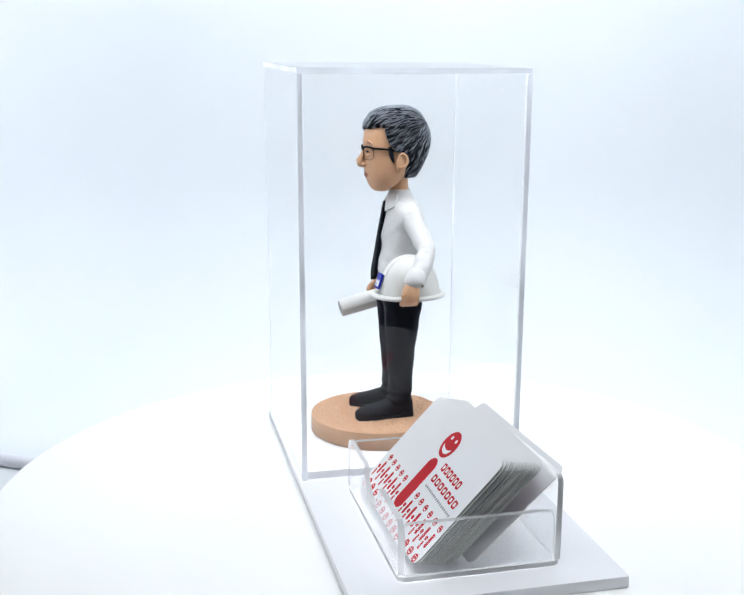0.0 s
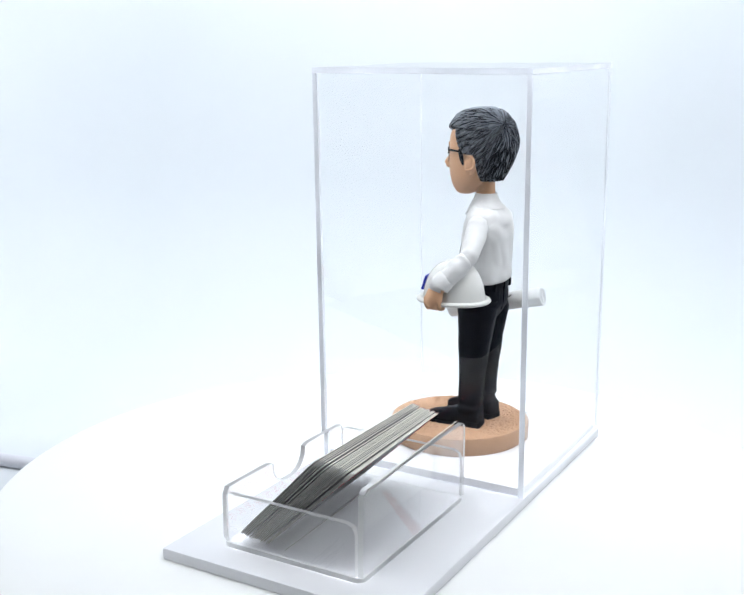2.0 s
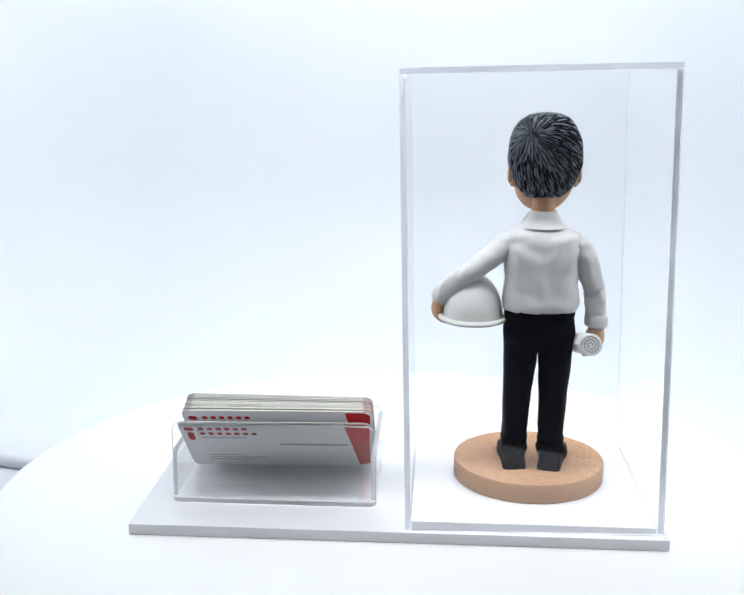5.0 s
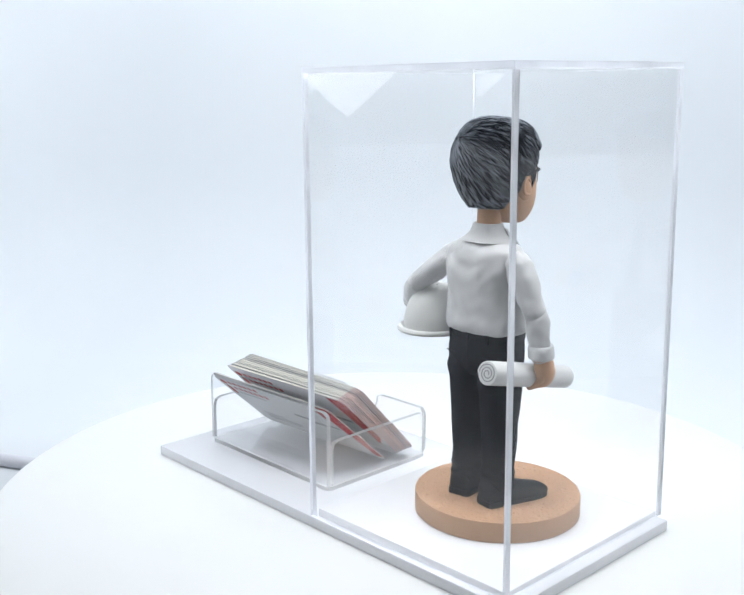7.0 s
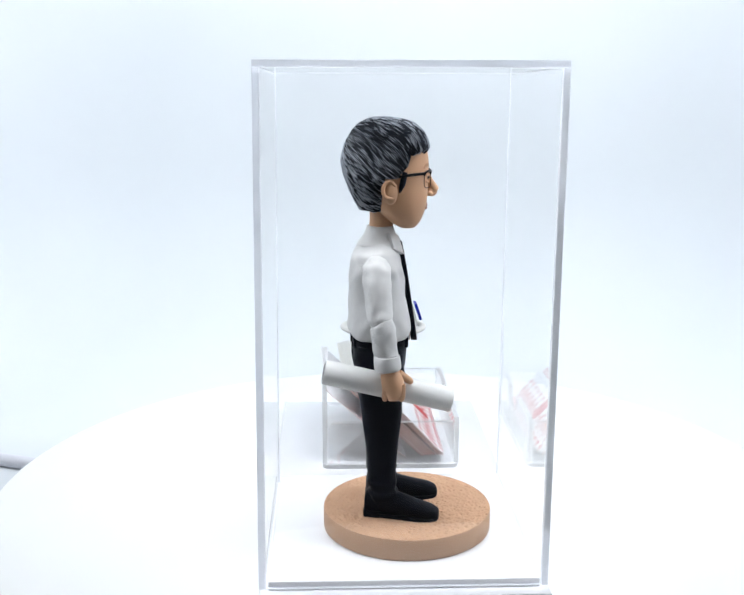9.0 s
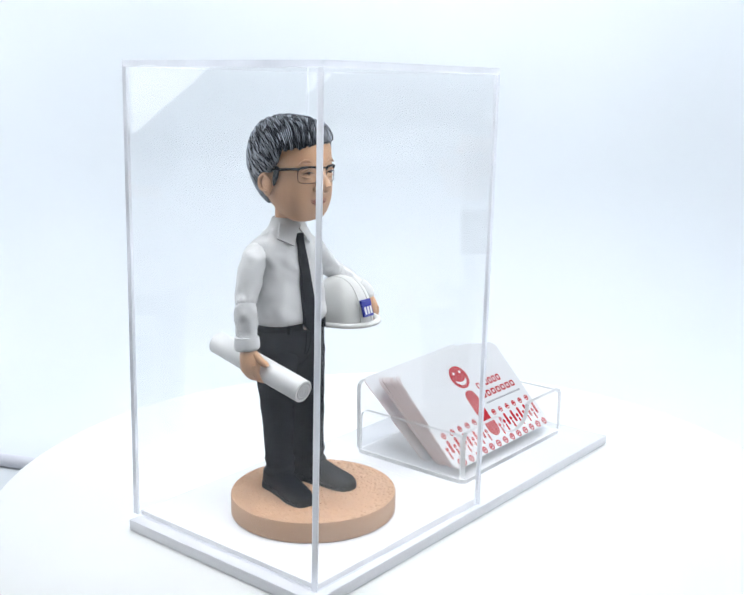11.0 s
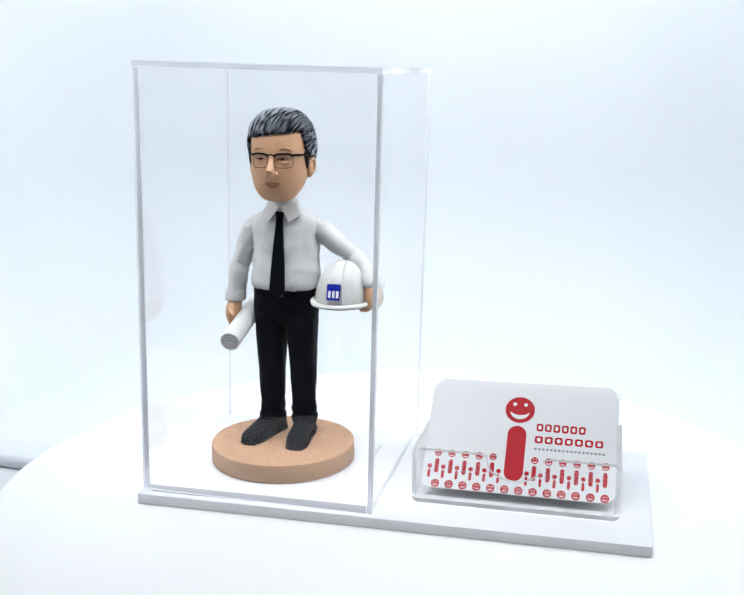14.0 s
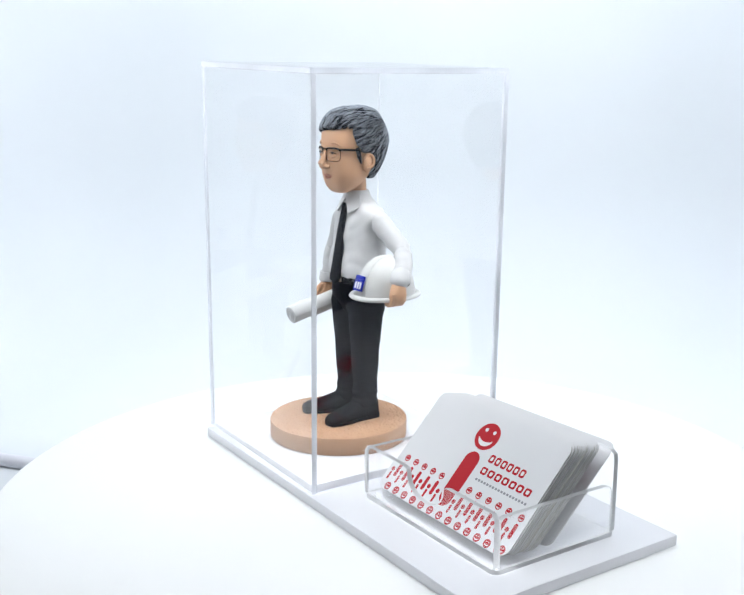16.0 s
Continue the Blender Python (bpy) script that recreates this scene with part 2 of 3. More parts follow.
    # the dim room around it
    for name, lo, hi, mat, lab in (
            ("floor", (-1.3, -1.5, FLOOR_Z - 0.025), (1.3, 0.9, FLOOR_Z - 0.005), ROOM, "dark table top under the light tent"),
            ("wall_west", (-1.33, -1.5, FLOOR_Z - 0.025), (-1.3, 0.9, 1.5), ROOM_PALE, "pale plain wall"),
            ("wall_east", (1.3, -1.5, FLOOR_Z - 0.025), (1.33, 0.9, 1.5), ROOM_PALE, "pale plain wall"),
            ("wall_south", (-1.3, -1.53, FLOOR_Z - 0.025), (1.3, -1.5, 1.5), ROOM, "dim plain wall"),
            ("wall_north", (-1.3, 0.9, FLOOR_Z - 0.025), (1.3, 0.93, 1.5), ROOM_PALE, "pale plain wall"),
            ("ceiling", (-1.3, -1.5, 1.5), (1.3, 0.9, 1.53), ROOM_PALE, "pale plain ceiling")):
        bm = bmesh.new()
        box(bm, lo, hi)
        tagged(part(name, bm, mat, smooth=0), lab, name.split("_")[0], kind="structure")


def power_cable():
    bm = bmesh.new()
    z = FLOOR_Z * 1000 + 4.9
    tube(bm, [(-382, 140, z, 4.1), (-320, 121, z, 4.1), (-256, 101, z, 4.1), (-230, 93, z, 4.1), (-205, 80, z, 4.1)], n=14, steps=6)
    tagged(part("power_cable", bm, CABLE), "thick pale grey cable lying on the tent floor", "cable")


def turntable():
    t = thing("turntable", "round white rotating display turntable", "turntable", pose(0, 0, 0))
    bm = bmesh.new()
    prof = [(0.0, 0.0), (0.2070, 0.0), (0.2088, -0.0012), (0.2095, -0.004), (0.2088, -0.0075), (0.2045, -0.009), (0.0, -0.009)]
    n = 160
    rings = [[Vector((r * math.cos(2 * math.pi * k / n), r * math.sin(2 * math.pi * k / n), z)) for k in range(n)] for r, z in prof[1:-1]]
    skin_rings(bm, rings)
    part("top_disc", bm, TURN, t, "glossy white disc", smooth=50)
    bm = bmesh.new()
    rings = [[Vector((r * math.cos(2 * math.pi * k / 96), r * math.sin(2 * math.pi * k / 96), z)) for k in range(96)]
             for r, z in ((0.150, -0.009), (0.152, -0.012), (0.156, FLOOR_Z + 0.003), (0.152, FLOOR_Z))]
    skin_rings(bm, rings)
    part("foot", bm, TURN, t, smooth=50)


# ---------- the display box ----------
CASE = (-121.3, -4.0, -51.8, 66.2)  # outer x and y of the case at its foot
CASE_L, CASE_R, LEAN = 211.6, 208.6, 4.8  # heights of its two sides and how far its top leans along x


def base_plate():
    b = thing("display_plinth", "long white acrylic base plate with polished edges", "plinth", plate_pose(0, 0, -5.5))
    bm = bmesh.new()
    box(bm, (-0.1243, -0.0531, 0.0), (0.1257, 0.0662, PLATE_T - 0.0), 0.0007, 2)
    part("plate", bm, PLATE, b, smooth=30)
    bm = bmesh.new()
    box(bm, (-0.1185, -0.0490, PLATE_T + 0.0001), (-0.0068, 0.0625, PLATE_T + 0.0044), 0.0005, 2)
    part("raised_panel", bm, PLATE, b, "thin white acrylic step that locates the case", smooth=30)


def case_point(u, v, h):
    """u, v from 0 to 1 over the case's foot, h from 0 to 1 up its height; in metres."""
    x = CASE[0] + (CASE[1] - CASE[0]) * u
    y = CASE[2] + (CASE[3] - CASE[2]) * v
    top = CASE_L + (CASE_R - CASE_L) * u
    foot = 2.2 - 2.0 * u
    return Vector((x + LEAN * h, y - 1.3 * h, foot + (top - foot) * h)) * 0.001


def display_case():
    c = thing("display_case", "tall clear acrylic display case over the figurine", "display case", plate_pose(0, 0, 0))
    tx, ty, tz = 2.6 / 117.3, 2.6 / 117.1, 2.6 / 210
    g = 0.06 / 117

    def panel(u0, u1, v0, v1, h0, h1, label):
        bm = bmesh.new()
        vs = [bm.verts.new(case_point(u, v, h)) for h in (h0, h1) for u, v in ((u0, v0), (u1, v0), (u1, v1), (u0, v1))]
        for q in ((3, 2, 1, 0), (4, 5, 6, 7), (0, 1, 5, 4), (1, 2, 6, 5), (2, 3, 7, 6), (3, 0, 4, 7)):
            bm.faces.new([vs[i] for i in q])
        for f in bm.faces:
            f.material_index = 1 if f.calc_area() < 0.003 else 0
        bmesh.ops.bevel(bm, geom=list(bm.edges), offset=0.00018, segments=1, affect="EDGES", material=1)
        ob = part("panel", bm, [ACRYL, ACRYL_EDGE], c, label, smooth=0)
        ob.visible_shadow = False

    h1 = 1 - tz - g
    panel(0, 1, 0, ty, 0, h1, "clear front panel")
    panel(0, 1, 1 - ty, 1, 0, h1, "clear back panel")
    panel(0, tx, ty + g, 1 - ty - g, 0, h1, "clear side panel")
    panel(1 - tx, 1, ty + g, 1 - ty - g, 0, h1, "clear side panel")
    panel(0, 1, 0, 1, 1 - tz, 1, "clear top panel")


# ---------- the figurine ----------
FX = -66.5  # the figurine's middle line


def figurine_base():
    b = thing("round_pedestal", "round sand-coloured resin base under the figurine", "pedestal", plate_pose(-65.0, 2.2, 4.5))
    bm = bmesh.new()
    n = 320

    def ring(r, z):
        return [Vector((r * math.cos(2 * math.pi * k / n), r * math.sin(2 * math.pi * k / n), z)) * 0.001 for k in range(n)]
    skin_rings(bm, [ring(37.4, 0), ring(37.9, 0.5), ring(38.0, 9.0), ring(37.7, 9.6)], cap=False)
    part("rim", bm, SANDE, b, "smooth sand-coloured edge", smooth=50)
    # rough top
    bm = bmesh.new()
    rows = []
    for i in range(92):
        r = 37.7 * (i + 1) / 92
        row = []
        for k in range(n):
            a = 2 * math.pi * k / n
            p = Vector((r * math.cos(a), r * math.sin(a), 9.63))
            if i < 91:
                p.z += 0.28 * noise.noise(p * 0.35) + 0.7 * noise.noise(p * 0.95 + Vector((9, 3, 1))) - 3.6 * max(0.0, noise.noise(p * 0.75 + Vector((3, 8, 2))) - 0.36) * (0.4 + 0.6 * (noise.noise(p * 0.06) > 0)) - 0.05
            row.append(p * 0.001)
        rows.append(row)
    vs = skin_rings(bm, rows, cap=False)
    bm.faces.new(vs[0][::-1])
    part("top_face", bm, SAND, b, "rough sand-textured top", smooth=180)


def figurine():
    bm = bmesh.new()
    mats = [SKIN, HAIRD, HAIRG, SHIRT, BLACK, TIE, FRAME, BUCKLE, LIP, BROW]
    S, HD, HG, W, K, T, G, B, L, E = range(10)
    X = FX
    # trousers: seat, then the legs
    loft_z(bm, [(75, X, 12.5, 8.0, 23.0), (79, X, 16.6, 5.4, 25.4), (84, X, 17.3, 3.8, 26.8), (92, X, 16.6, 3.6, 26.6), (95.5, X, 16.4, 4.0, 26.6)], K, e=2.6, wrinkle=0.5)
    loft_z(bm, [(21.5, X - 7.9, 6.4, 7.6, 19.6), (24.5, X - 7.9, 7.2, 6.9, 20.5), (26.6, X - 7.9, 6.3, 8.0, 19.8), (29.5, X - 7.9, 6.9, 7.5, 20.7), (33, X - 7.9, 6.4, 8.0, 20.4), (50, X - 8.0, 6.9, 6.8, 21.8), (66, X - 8.2, 7.7, 5.4, 24), (74, X - 8.2, 8.4, 5.0, 25.3), (80, X - 8.3, 8.5, 4.4, 26.0), (86, X - 8, 8.0, 6, 24.5)], K, e=2.3, wrinkle=0.6)
    loft_z(bm, [(21.5, X + 10.2, 6.3, 6.6, 19.4), (24.5, X + 10.2, 7.0, 5.9, 20.2), (26.6, X + 10.2, 6.1, 7.0, 19.4), (29.5, X + 10.1, 6.7, 6.5, 20.4), (33, X + 10.0, 6.2, 7.0, 20.2), (50, X + 9.6, 6.9, 6.2, 21.8), (66, X + 8.9, 7.7, 5.2, 24), (74, X + 8.5, 8.4, 5.0, 25.3), (80, X + 8.3, 8.5, 4.4, 26.0), (86, X + 8, 8.0, 6, 24.5)], K, e=2.3, wrinkle=0.6)
    # belt and buckle
    loft_z(bm, [(92.3, X, 16.7, 3.2, 27.0), (92.6, X, 17.0, 3.0, 27.2), (95.2, X, 17.0, 3.0, 27.2), (95.6, X, 16.6, 3.4, 26.8)], T, steps=1, e=2.6)
    box(bm, ((X - 2.4) / 1000, 0.0018, 0.0925), ((X + 2.2) / 1000, 0.0032, 0.0950), 0.0003, 1, B)
    # belt loops, fly and back seam
    for lx, ly in ((-10.0, 4.0), (10.0, 4.0), (-10.0, 26.1), (0.0, 27.2), (10.0, 26.1)):
        box(bm, ((X + lx - 0.8) / 1000, (ly - 0.7) / 1000, 0.0915), ((X + lx + 0.8) / 1000, (ly + 0.7) / 1000, 0.0958), 0, 1, K)
    tube(bm, [(X + 0.4, 3.5, 91.8, 0.3), (X + 0.4, 3.6, 86, 0.3), (X + 0.2, 4.6, 80, 0.3)], K, n=8)
    tube(bm, [(X + 3.0, 3.5, 91.8, 0.22), (X + 3.0, 3.6, 86, 0.22), (X + 2.4, 4.0, 82, 0.22), (X + 0.6, 4.6, 79.6, 0.22)], K, n=8)
    tube(bm, [(X, 27.0, 91.8, 0.35), (X, 27.1, 86, 0.35), (X, 25.8, 79.5, 0.35)], K, n=8)
    for lx in (-9.2, 9.2):
        tube(bm, [(X + lx - 3.6, 26.2, 85.4, 0.25), (X + lx, 26.6, 85.2, 0.3), (X + lx + 3.6, 26.0, 85.4, 0.25)], K, n=8)
    # shoes
    for cx, cy, yaw in ((X - 9.2, 11.2, -15), (X + 10.4, 10.0, 4)):
        keys = [(20.4, 3.0, 8.5), (19.6, 4.9, 11.0), (16, 5.2, 11.8), (10, 5.0, 11.6), (4, 5.1, 9.6), (-3, 5.6, 7.2), (-8, 5.2, 6.0), (-11.6, 3.6, 4.4), (-12.4, 1.6, 3.0)]
        rings = []
        m = Matrix.Translation((cx, cy, 14.2)) @ Matrix.Rotation(radians(yaw), 4, "Z")
        rows = spline(keys, 3)
        for j, (y, w, h) in enumerate(rows):
            ring = []
            for k in range(20):
                a = 2 * math.pi * k / 20
                ring.append((m @ Vector((w * spow(math.cos(a), 2.6), y - 10.0 - 0.01 * j, h / 2 + h / 2 * spow(math.sin(a), 3.0)))) * 0.001)
            rings.append(ring)
        skin_rings(bm, rings, K)
        # welt and heel
        plan = [(w * 1.07, y - 10.0) for y, w, h in rows]
        prism(bm, [((m @ Vector((x, y, 0))).xy * 0.001)[:] for x, y in [(-w, y) for w, y in plan] + [(w, y) for w, y in plan[::-1]]], 0.0016, pose(0, 0, 0.01405), K)
        heel = [(w * 1.02, y - 0.2) for w, y in plan if y > 1.0]
        prism(bm, [((m @ Vector((x, y, 0))).xy * 0.001)[:] for x, y in [(-w, y + 0.5) for w, y in heel] + [(w, y + 0.5) for w, y in heel[::-1]]], 0.0030, pose(0, 0, 0.01405), K)
    # shirt
    loft_z(bm, [(94.5, X, 15.5, 4.5, 26.0), (95.8, X, 17.6, 2.6, 27.8), (98.5, X, 18.3, 1.6, 28.6), (104, X, 17.8, 2.4, 28.4), (112, X, 17.4, 3.8, 28.6), (120, X, 17.8, 4.8, 28.6), (127, X, 18.4, 6.0, 27.8), (131.5, X, 17.4, 7.6, 26.4), (134.6, X, 13.4, 8.6, 24.0), (138.5, X, 6.8, 9.4, 20.8)], W, n=96, steps=7, e=2.5, wrinkle=0.9, freq=0.16, fold=0.4)
    # placket and collar
    loft_z(bm, [(134.8, X, 9.8, 7.6, 23.2), (135.1, X, 11.3, 6.9, 25.0), (135.7, X, 11.3, 6.9, 25.0), (138.6, X, 8.4, 8.4, 22.2), (142.6, X, 6.7, 9.4, 21.0), (142.9, X, 5.6, 10.2, 20.2)], W, steps=2, e=2.2)
    for s in (-1, 1):
        tip = [Vector((X + s * 0.4, 8.2, 138.2)), Vector((X + s * 5.2, 6.2, 131.0)), Vector((X + s * 10.6, 10.6, 134.2)), Vector((X + s * 7.6, 12.6, 140.6))]
        lo = [bm.verts.new(p * 0.001) for p in tip]
        hi = [bm.verts.new((p + Vector((0, -1.1, 0.3))) * 0.001) for p in tip]
        fs = [bm.faces.new(hi), bm.faces.new(lo[::-1])] + [bm.faces.new((lo[i], lo[(i + 1) % 4], hi[(i + 1) % 4], hi[i])) for i in range(4)]
        for f in fs:
            f.material_index = W
    # tie
    tie = [(136.2, 1.9, 7.0), (135.4, 2.3, 6.6), (132.4, 1.5, 6.2), (131.6, 1.7, 5.8), (120, 2.8, 3.8), (108, 3.7, 2.0), (98, 4.2, 0.4), (94.8, 4.0, 0.0), (92.0, 0.6, -0.4)]
    rings = []
    for z, w, y in spline(tie, 3):
        rings.append([Vector((X + a * w, y + b, z)) * 0.001 for a, b in ((-1, 0), (-0.9, -0.7), (0, -1.1), (0.9, -0.7), (1, 0), (0.9, 1.6), (-0.9, 1.6))])
    skin_rings(bm, rings, T)
    # right arm, hanging
    tube(bm, [(X - 15.0, 17.4, 131.0, 2.2), (X - 15.7, 17.4, 130.0, 4.4), (X - 17.2, 17.3, 126.4, 5.9), (X - 20.6, 17.0, 120, 5.8), (X - 23.8, 16.4, 111, 5.2), (X - 25.2, 15.9, 106.9, 4.9), (X - 25.5, 15.6, 105.6, 4.5), (X - 25.8, 15.2, 104.8, 5.2), (X - 26.2, 14.9, 102.4, 5.2), (X - 26.8, 14.4, 97, 5.0), (X - 27.4, 13.4, 91, 4.6)], W, n=28, wrinkle=0.8, freq=0.3)
    tube(bm, [(X - 27.4, 13.4, 92.4, 4.6), (X - 27.4, 13.4, 92.2, 5.5), (X - 27.7, 13.0, 88.0, 5.7), (X - 27.7, 12.9, 87.0, 5.4), (X - 27.7, 12.9, 86.9, 4.4)], W, steps=2)
    tube(bm, [(X - 27.6, 12.6, 89, 3.4), (X - 27.8, 12.2, 86, 3.6), (X - 28.0, 11.2, 82.5, 4.3), (X - 28.0, 10.6, 79, 4.2), (X - 27.0, 10.4, 76, 3.2), (X - 25.0, 10.4, 73.5, 1.6)], S, flat=1.1)
    for k in range(4):
        y = 7.0 + k * 2.3
        tube(bm, [(X - 29.4, y, 81, 1.4), (X - 29.0, y, 77.5, 1.45), (X - 26.6, y, 74.0 - 0.25 * (7 - y), 1.4), (X - 23.0, y, 72.4, 1.1), (X - 21.5, y, 72.8, 0.6)], S, n=10, steps=3)
    tube(bm, [(X - 27.6, 8.4, 85, 1.8), (X - 27.0, 5.2, 82.6, 1.7), (X - 25.6, 3.4, 81, 1.4), (X - 24.6, 2.8, 80.4, 0.6)], S, n=10, steps=3)
    # left arm, bent round the hat
    tube(bm, [(X + 14.4, 17.8, 130.2, 2.4), (X + 15.4, 17.9, 129.2, 4.6), (X + 18.0, 18.3, 126.0, 5.7), (X + 24.6, 19.6, 120.6, 5.5), (X + 32.4, 20.8, 114.8, 5.0), (X + 35.2, 20.6, 112.6, 4.7), (X + 36.3, 20.0, 111.8, 4.4), (X + 37.2, 19.6, 111.1, 5.0), (X + 39.2, 18.6, 109.4, 5.0), (X + 42.8, 16.2, 105.9, 5.0), (X + 45.6, 12.8, 101.8, 4.6)], W, wrinkle=0.8, freq=0.3)
    tube(bm, [(X + 45.0, 13.4, 103.0, 4.4), (X + 45.2, 13.2, 102.8, 5.4), (X + 47.2, 11.0, 99.4, 5.5), (X + 47.6, 10.6, 98.6, 5.1), (X + 47.6, 10.6, 98.5, 4.0)], W, steps=2)
    tube(bm, [(X + 46.6, 11.6, 100, 3.2), (X + 48.0, 9.6, 97.0, 3.4), (X + 48.6, 8.6, 93.5, 3.8), (X + 48.0, 8.2, 90.4, 3.4), (X + 45.4, 8.2, 88.6, 2.0)], S, flat=1.25)
    for k in range(4):
        y = 4.8 + k * 2.3
        tube(bm, [(X + 49.8, y, 94, 1.3), (X + 49.4, y, 90.4, 1.35), (X + 47.0, y, 87.8, 1.3), (X + 43.9, y, 87.4, 1.1), (X + 42.8, y, 87.6, 0.6)], S, n=10, steps=3)
    # neck and head
    loft_z(bm, [(134, X, 6.0, 9.6, 20.0), (139, X, 5.6, 9.6, 19.8), (148, X, 5.4, 9.4, 19.6), (152, X, 5.4, 9.4, 19.6)], S, steps=2, e=2.0)
    loft_z(bm, [(141.9, X, 2.0, 2.0, 5.5), (142.6, X, 6.4, 0.0, 7.5), (145.2, X, 9.8, -2.1, 11.5), (150, X, 12.8, -3.9, 17.0), (156, X, 14.2, -4.9, 21.5), (163, X, 14.6, -5.2, 26.0), (170, X, 14.6, -5.2, 28.0), (175, X, 14.4, -4.4, 27.0), (178.5, X, 12.4, -1.6, 25), (182, X, 7.0, 5.0, 20.0)], S, n=48, e=2.35)
    # nose, ears, plain lips
    blob(bm, (X, -6.6, 157.3), (2.3, 2.6, 2.1), S)
    blob(bm, (X - 2.2, -5.4, 156.8), (1.3, 1.8, 1.2), S)
    blob(bm, (X + 2.2, -5.4, 156.8), (1.3, 1.8, 1.2), S)
    tube(bm, [(X, -3.9, 166.5, 0.8), (X, -5.6, 162.5, 1.5), (X, -7.2, 159.4, 2.0), (X, -8.2, 157.6, 2.1)], S, n=12)
    for s in (-1, 1):
        blob(bm, (X + s * 14.7, 12.0, 158.8), (2.0, 3.4, 5.2), S, m=Matrix.Rotation(radians(s * 18), 4, "Z") @ Matrix.Rotation(radians(-8), 4, "X"))
        tube(bm, [(X + s * 16.2, 10.2, 156.2, 0.7), (X + s * 16.5, 14.0, 157.2, 0.8), (X + s * 16.5, 14.6, 161.2, 0.8), (X + s * 16.2, 12.0, 163.4, 0.8), (X + s * 15.8, 9.6, 161.2, 0.7)], S, n=8)
        # brow ridge and eye line
        tube(bm, [(X + s * 2.6, -4.3, 168.0, 0.3), (X + s * 5.0, -4.3, 169.2, 0.7), (X + s * 7.6, -3.7, 169.3, 0.65), (X + s * 10.2, -2.6, 168.0, 0.2)], E, n=10)
        blob(bm, (X + s * 5.9, -4.8, 163.9), (0.8, 0.5, 0.42), G, u=12, v=8)
        tube(bm, [(X + s * 3.2, -4.9, 163.8, 0.12), (X + s * 6.0, -5.05, 164.5, 0.26), (X + s * 9.0, -4.1, 163.7, 0.12)], G, n=8)
        tube(bm, [(X + s * 3.2, -4.4, 165.0, 0.2), (X + s * 6.0, -4.5, 165.8, 0.6), (X + s * 9.2, -3.5, 164.9, 0.2)], S, n=8)
        tube(bm, [(X + s * 3.6, -4.4, 162.7, 0.2), (X + s * 6.0, -4.4, 162.1, 0.6), (X + s * 8.8, -3.5, 162.7, 0.2)], S, n=8)
    tube(bm, [(X - 4.6, -3.7, 152.4, 0.2), (X - 2.2, -4.4, 151.8, 0.45), (X - 0.7, -4.6, 152.0, 0.55), (X + 0.7, -4.6, 152.0, 0.55), (X + 2.2, -4.4, 151.8, 0.45), (X + 4.6, -3.7, 152.4, 0.2)], L, n=10)
    tube(bm, [(X - 4.0, -3.65, 151.7, 0.2), (X - 2.0, -4.15, 150.7, 0.55), (X, -4.35, 150.4, 0.7), (X + 2.0, -4.15, 150.7, 0.55), (X + 4.0, -3.65, 151.7, 0.2)], L, n=10)
    # glasses
    for s in (-1, 1):
        rim = [(X + s * (1.6 + 4.5) + 4.4 * spow(math.cos(2 * math.pi * k / 28), 4), 0, 163.2 + 3.5 * spow(math.sin(2 * math.pi * k / 28), 4)) for k in range(29)]
        bow = [(x, -6.2 + 0.033 * (x - X) ** 2, z, 0.5 if z > 165 else 0.16) for x, y, z in rim]
        tube(bm, bow, G, n=8, steps=0)
        tube(bm, [(X + s * 10.3, -3.0, 166, 0.55), (X + s * 13.2, 0.2, 166, 0.6), (X + s * 15.2, 5, 165.6, 0.55), (X + s * 15.8, 11, 164.6, 0.5)], G, n=8)
        tube(bm, [(X + s * 14.5, 5.6, 167, 1.0), (X + s * 14.7, 6.6, 162.5, 1.3), (X + s * 14.8, 7.8, 158.5, 0.4)], HD, n=8)
    tube(bm, [(X - 1.8, -6.3, 166.0, 0.35), (X, -6.5, 166.3, 0.3), (X + 1.8, -6.3, 166.0, 0.35)], G, n=8)
    # hair: locks that run out from the crown
    C = Vector((X, 13.8, 167.5))
    pole = (Vector((X + 8.5, 30, 181)) - C).normalized()
    e1 = pole.cross(Vector((0, 0, 1))).normalized()
    e2 = pole.cross(e1)

    def surf(d):
        e = 2.12 + max(0.0, -0.5 * d.y) + max(0.0, 0.4 * d.z) * (1 - 0.7 * max(0.0, d.y))
        f = (abs(d.x / 17.0) ** e + abs(d.y / 19.8) ** e + abs(d.z / 20.7) ** e) ** (-1 / e)
        p = C + d * f
        if p.z < 166:  # draws in towards the nape
            k = (166 - p.z) / 18
            p.x = X + (p.x - X) * (1 - 0.10 * k)
        if p.y > 13.8:
            back = 0.90
            if p.z < 171:
                full = 19.8 * max(0.05, 1 - abs((p.z - C.z) / 20.7) ** 2.12) ** (1 / 2.12)
                back = min(1.0, (17.8 - 8.2 * ((171 - p.z) / 21.5) ** 1.6) / full)
            p.y = 13.8 + (p.y - 13.8) * back
        return p

